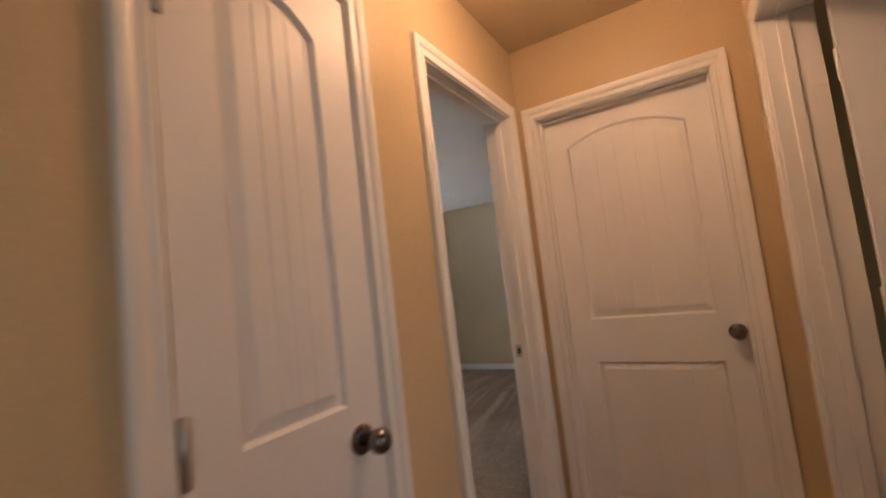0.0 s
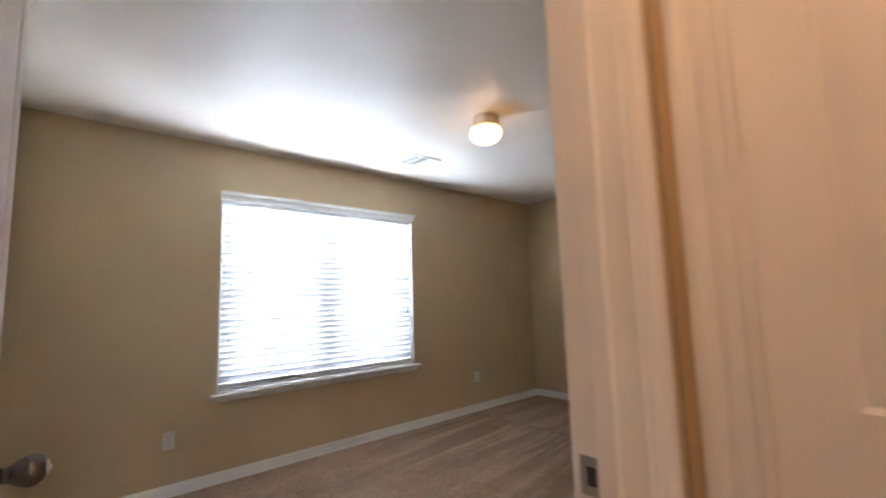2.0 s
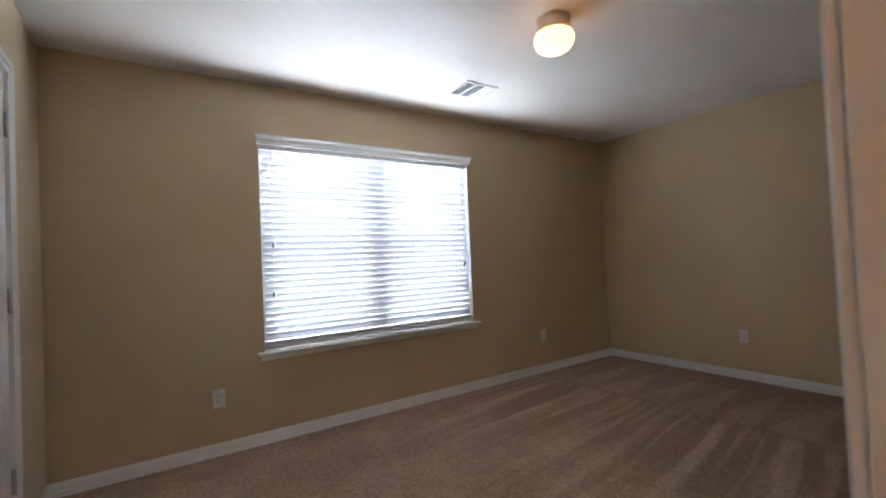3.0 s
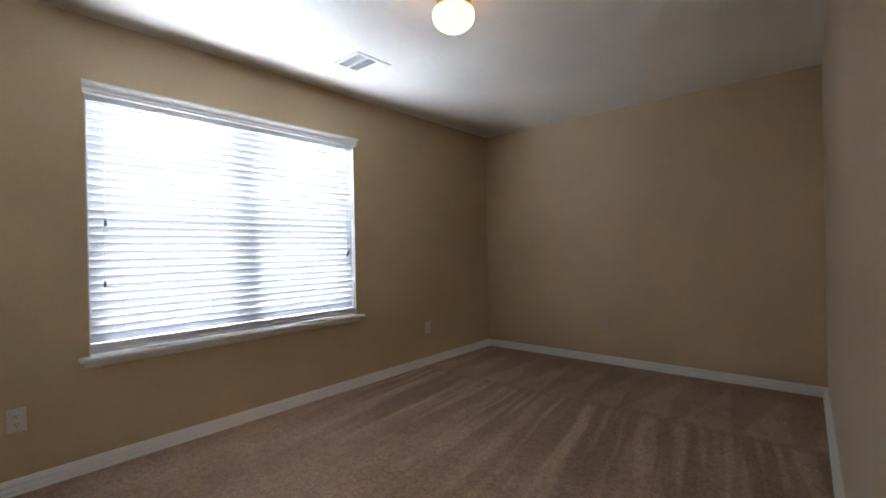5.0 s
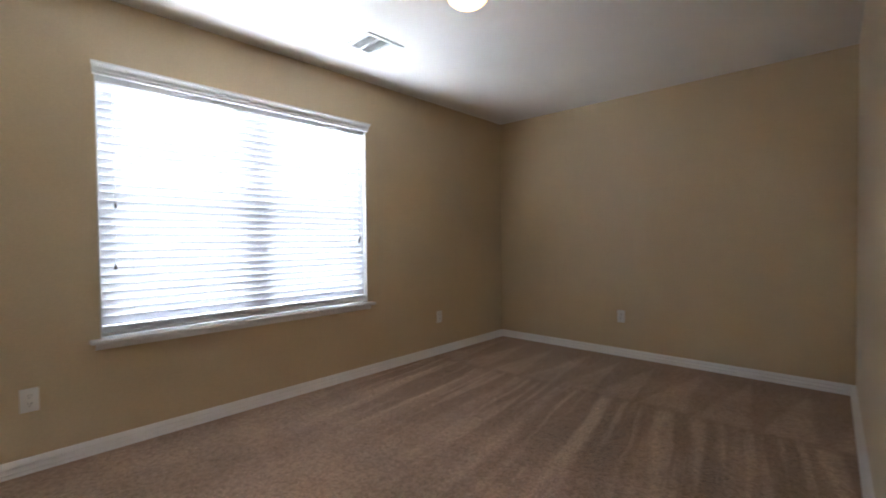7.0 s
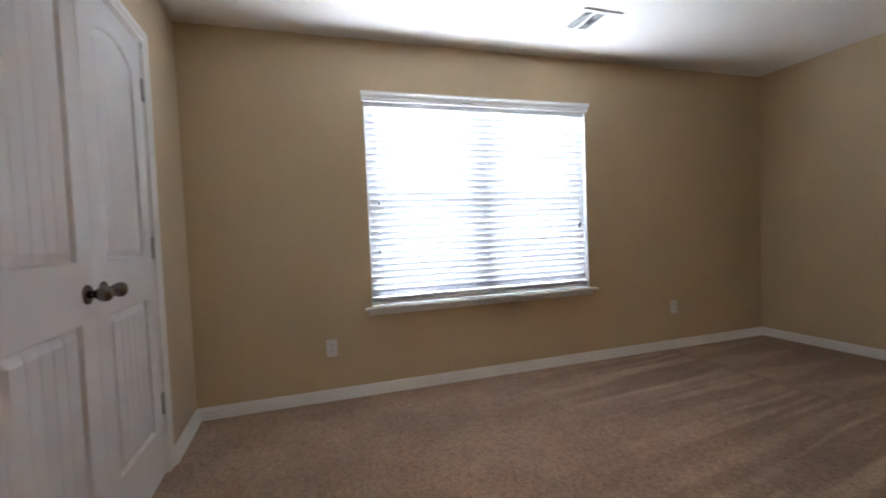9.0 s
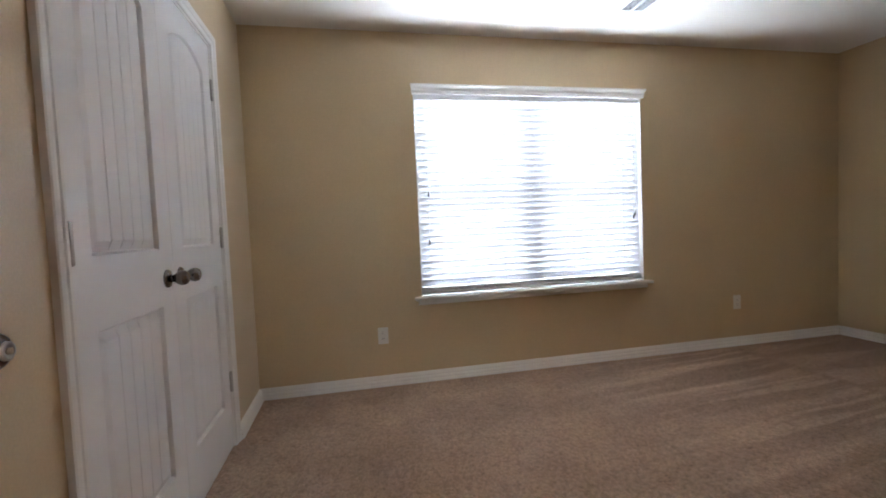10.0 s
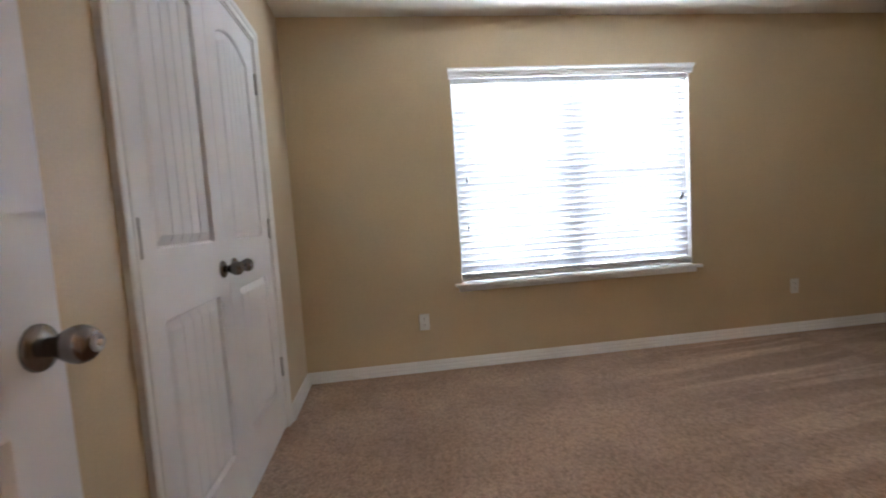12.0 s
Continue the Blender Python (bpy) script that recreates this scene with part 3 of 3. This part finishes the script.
def build_blind():
    bl = new("window_blind")
    x0, x1 = WX0 + 0.008, WX1 - 0.008
    yc = YN + 0.034
    # crown-moulded valance
    prof = ((0.0, 2.022), (0.018, 2.022), (0.020, 2.026), (0.020, 2.036), (0.026, 2.040), (0.026, 2.056), (0.032, 2.063),
            (0.040, 2.069), (0.044, 2.074), (0.044, 2.084), (0.0, 2.084))
    bm = bmesh.new()
    rows = [[bm.verts.new((x, YN - 0.004 - d, z)) for x in (1.090 + (0.044 - d) * 0.3, 2.905 - (0.044 - d) * 0.3)] for d, z in prof]
    for p, q in zip(rows, rows[1:] + rows[:1]):
        bm.faces.new((p[0], p[1], q[1], q[0]))
    for k in (0, 1):
        bm.faces.new([r[k] for r in rows])
    part("valance", bm, M_TRIM, bl, "white moulded valance")
    bm = bmesh.new()
    rounded(bm, x0, x1, yc - 0.026, yc + 0.026, 1.990, 2.036, 0.002, 1)
    part("head_rail", bm, M_VINYL, bl)
    # slats, the room edge tipped up
    bm = bmesh.new()
    n, w, tilt = 7, 0.0535, radians(SLAT_TILT)
    cs, sn = math.cos(tilt), math.sin(tilt)
    rows = []
    for s, th in ((1, 0.0014), (-1, -0.0014)):
        r = []
        for i in range(n):
            a = (i / (n - 1) - 0.5) * w * s
            crown = 0.0022 * (1 - (2 * a / w) ** 2)
            yy, zz = a, crown + th
            r.append((yy * cs - zz * sn, yy * sn + zz * cs))
        rows += r
    loops = [[bm.verts.new((x, p[0], p[1])) for p in rows] for x in (x0, x1)]
    m = len(rows)
    for i in range(m):
        bm.faces.new((loops[0][i], loops[0][(i + 1) % m], loops[1][(i + 1) % m], loops[1][i]))
    for lp in loops:
        bm.faces.new(lp)
    slat = finish("slat", bm, M_SLAT)
    z = 1.968
    while z > 0.690:
        s = part("slat", slat, None, bl)
        s.location = (0, yc, z)
        s.rotation_euler = (radians(random.uniform(-0.8, 0.8)), radians(random.uniform(-0.05, 0.05)), 0)
        z -= 0.0452
    bm = bmesh.new()
    rounded(bm, x0, x1, yc - 0.026, yc + 0.026, 0.622, 0.643, 0.004, 2)
    part("bottom_rail", bm, M_VINYL, bl, "white bottom rail")
    for i in range(5):
        bm = bmesh.new()
        rounded(bm, x0, x1, yc - 0.0262, yc + 0.0262, 0.6445 + i * 0.0062, 0.6487 + i * 0.0062, 0.0012, 1)
        part("stacked_slat", bm, M_VINYL, bl)
    for x in (WX0 + 0.16, (WX0 + WX1) / 2 - 0.25, (WX0 + WX1) / 2 + 0.3, WX1 - 0.16):
        for dy in (-0.027, 0.027):
            bm = bmesh.new()
            lathe(bm, [(0.0009, 0.645), (0.0009, 2.0)], "z", (x, yc + dy, 0), 6)
            part("ladder_cord", bm, M_CORD, bl)
    for x, zb, side in ((WX0 + 0.082, 1.315, 0), (WX0 + 0.075, 0.980, 0), (WX1 - 0.078, 1.105, 1), (WX1 - 0.066, 1.125, 1)):
        bm = bmesh.new()
        lathe(bm, [(0.001, zb + 0.03), (0.001, 2.0)], "z", (x, yc - 0.034, 0), 6)
        cord = part("pull_cord", bm, M_CORD, bl)
        bm = bmesh.new()
        lathe(bm, [(0.0035, zb + 0.034), (0.0055, zb + 0.026), (0.0075, zb + 0.004), (0.006, zb)], "z", (x, yc - 0.034, 0), 12)
        part("tassel", bm, M_TASSEL, cord, "grey cord tassel")
    return tagged(bl, "white two-inch slat blind lowered over the window, slats nearly closed", "window blind")


SLAT_TILT = -70.0
build_blind()

# ---- ceiling lamps ----
def ceiling_lamp(x, y, top, bowl, lit_label):
    lamp = new("ceiling_light")
    bm = bmesh.new()
    lathe(bm, [(0.088, top), (0.088, top - 0.006), (0.084, top - 0.014), (0.090, top - 0.040), (0.094, top - 0.062), (0.092, top - 0.074), (0.080, top - 0.077)], "z", (x, y, 0), 48)
    part("pan", bm, M_PAN, lamp, "brushed nickel pan tinted warm for the bulb's light", True)
    bm = bmesh.new()
    prof = [(0.084, top - 0.074), (0.099, top - 0.082), (0.106, top - 0.098), (0.1055, top - 0.118), (0.100, top - 0.138),
            (0.088, top - 0.155), (0.069, top - 0.169), (0.044, top - 0.178), (0.016, top - 0.1820), (0.002, top - 0.1825)]
    lathe(bm, prof, "z", (x, y, 0), 48)
    part("bowl", bm, bowl, lamp, "lit frosted glass bowl", True)
    return tagged(lamp, lit_label, "ceiling light")


ceiling_lamp(2.32, 2.94, ZC, M_BOWL, "small flush ceiling light with a lit frosted glass bowl")
ceiling_lamp(0.10, 0.87, ZH, M_BOWL_HALL, "small flush ceiling light with a lit bowl, in the hall")

# ---- ceiling register ----
def register():
    reg = new("ceiling_vent")
    x0, x1, y0, y1 = 2.375, 2.670, 3.790, 4.055
    banks = ((2.402, 2.474), (2.489, 2.561), (2.576, 2.648))
    bm = bmesh.new()
    us = lambda u, d, z: (u, z, ZC - d)
    holed(bm, us, 0.001, 0.009, x0, x1, y0, y1, [(a, b, y0 + 0.026, y1 - 0.026) for a, b in banks])
    part("frame", bm, M_REG, reg, "white enamelled frame")
    # flat dark sheet stands in for the shade up inside the duct
    bm = bmesh.new()
    box(bm, x0 + 0.02, x1 - 0.02, y0 + 0.02, y1 - 0.02, ZC - 0.0008, ZC - 0.0003)
    part("backing", bm, M_DUCT_SHADE, reg, "dark sheet in place of the duct's shade")
    for k, (a, b) in enumerate(banks):
        bm = bmesh.new()
        ang = radians(52 if k < 2 else -38)
        w = 0.011
        c, s = math.cos(ang) * w / 2, math.sin(ang) * w / 2
        v = [bm.verts.new((sx, yy, sz)) for yy in (y0 + 0.027, y1 - 0.027) for sx, sz in ((-c - .0004, -s), (-c + .0004, -s), (c + .0004, s), (c - .0004, s))]
        for i in range(4):
            j = (i + 1) % 4
            bm.faces.new((v[i], v[j], v[4 + j], v[4 + i]))
        bm.faces.new(v[:4])
        bm.faces.new(v[4:])
        me = finish("slat", bm, M_REG)
        for i in range(7):
            p = part("slat", me, None, reg)
            p.location = (a + 0.006 + i * (b - a - 0.012) / 6, 0, ZC - 0.0065)
    return tagged(reg, "white metal ceiling air register with three louvre banks", "ceiling vent")


register()

# ---- outlets ----
def outlet(m, label):
    """Local x along the wall, y out of it (towards -y), z up; centre at the origin."""
    o = new("wall_outlet")
    bm = bmesh.new()
    rounded(bm, -0.0355, 0.0355, -0.006, 0.0, -0.058, 0.058, 0.0028, 2)
    part("plate", bm, M_PLATE, o)
    for z in (-0.0195, 0.0195):
        bm = bmesh.new()
        lathe(bm, [(0.0165, -0.005), (0.0165, -0.0076), (0.0155, -0.0082)], "y", (0, 0, z), 20)
        f = part("receptacle", bm, M_PLATE, o)
        for x, hh in ((-0.0062, 0.0045), (0.0062, 0.0036)):
            bm = bmesh.new()
            rounded(bm, x - 0.0011, x + 0.0011, -0.0087, -0.0080, z + 0.003 - hh, z + 0.003 + hh, 0.0002, 1)
            part("slot", bm, M_SLOT, f)
        bm = bmesh.new()
        lathe(bm, [(0.0024, -0.0080), (0.0024, -0.0087)], "y", (0, 0, z - 0.008), 10)
        part("slot", bm, M_SLOT, f)
    bm = bmesh.new()
    lathe(bm, [(0.0032, -0.0058), (0.0026, -0.0072)], "y", (0, 0, 0), 12)
    part("screw", bm, M_PLATE, o)
    o.matrix_basis = m
    return tagged(o, label, "wall outlet", "bedroom outlets")


OUTLET = "white plastic duplex wall outlet above the baseboard"
outlet(pose(0.826, YN, 0.362), OUTLET)
outlet(pose(3.751, YN, 0.372), OUTLET)
outlet(pose(XR, 3.141, 0.385, 0, 0, -90), OUTLET)
outlet(pose(*skewed(4.25, 0.0, 0.385), 0, 0, 180 + math.degrees(math.atan(SKEW))), OUTLET)

# ---- outdoors ----
bm = bmesh.new()
box(bm, -60, 60, 4.7, 90, -0.5, -0.3)
structure("ground", bm, M_GROUND, "pale open ground outside the window")
# self-lit sheet in place of the bright outdoors
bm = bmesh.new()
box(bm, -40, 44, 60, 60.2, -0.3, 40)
structure("backdrop", bm, M_BACK, "self-lit backdrop for bright daylight seen past the blind")
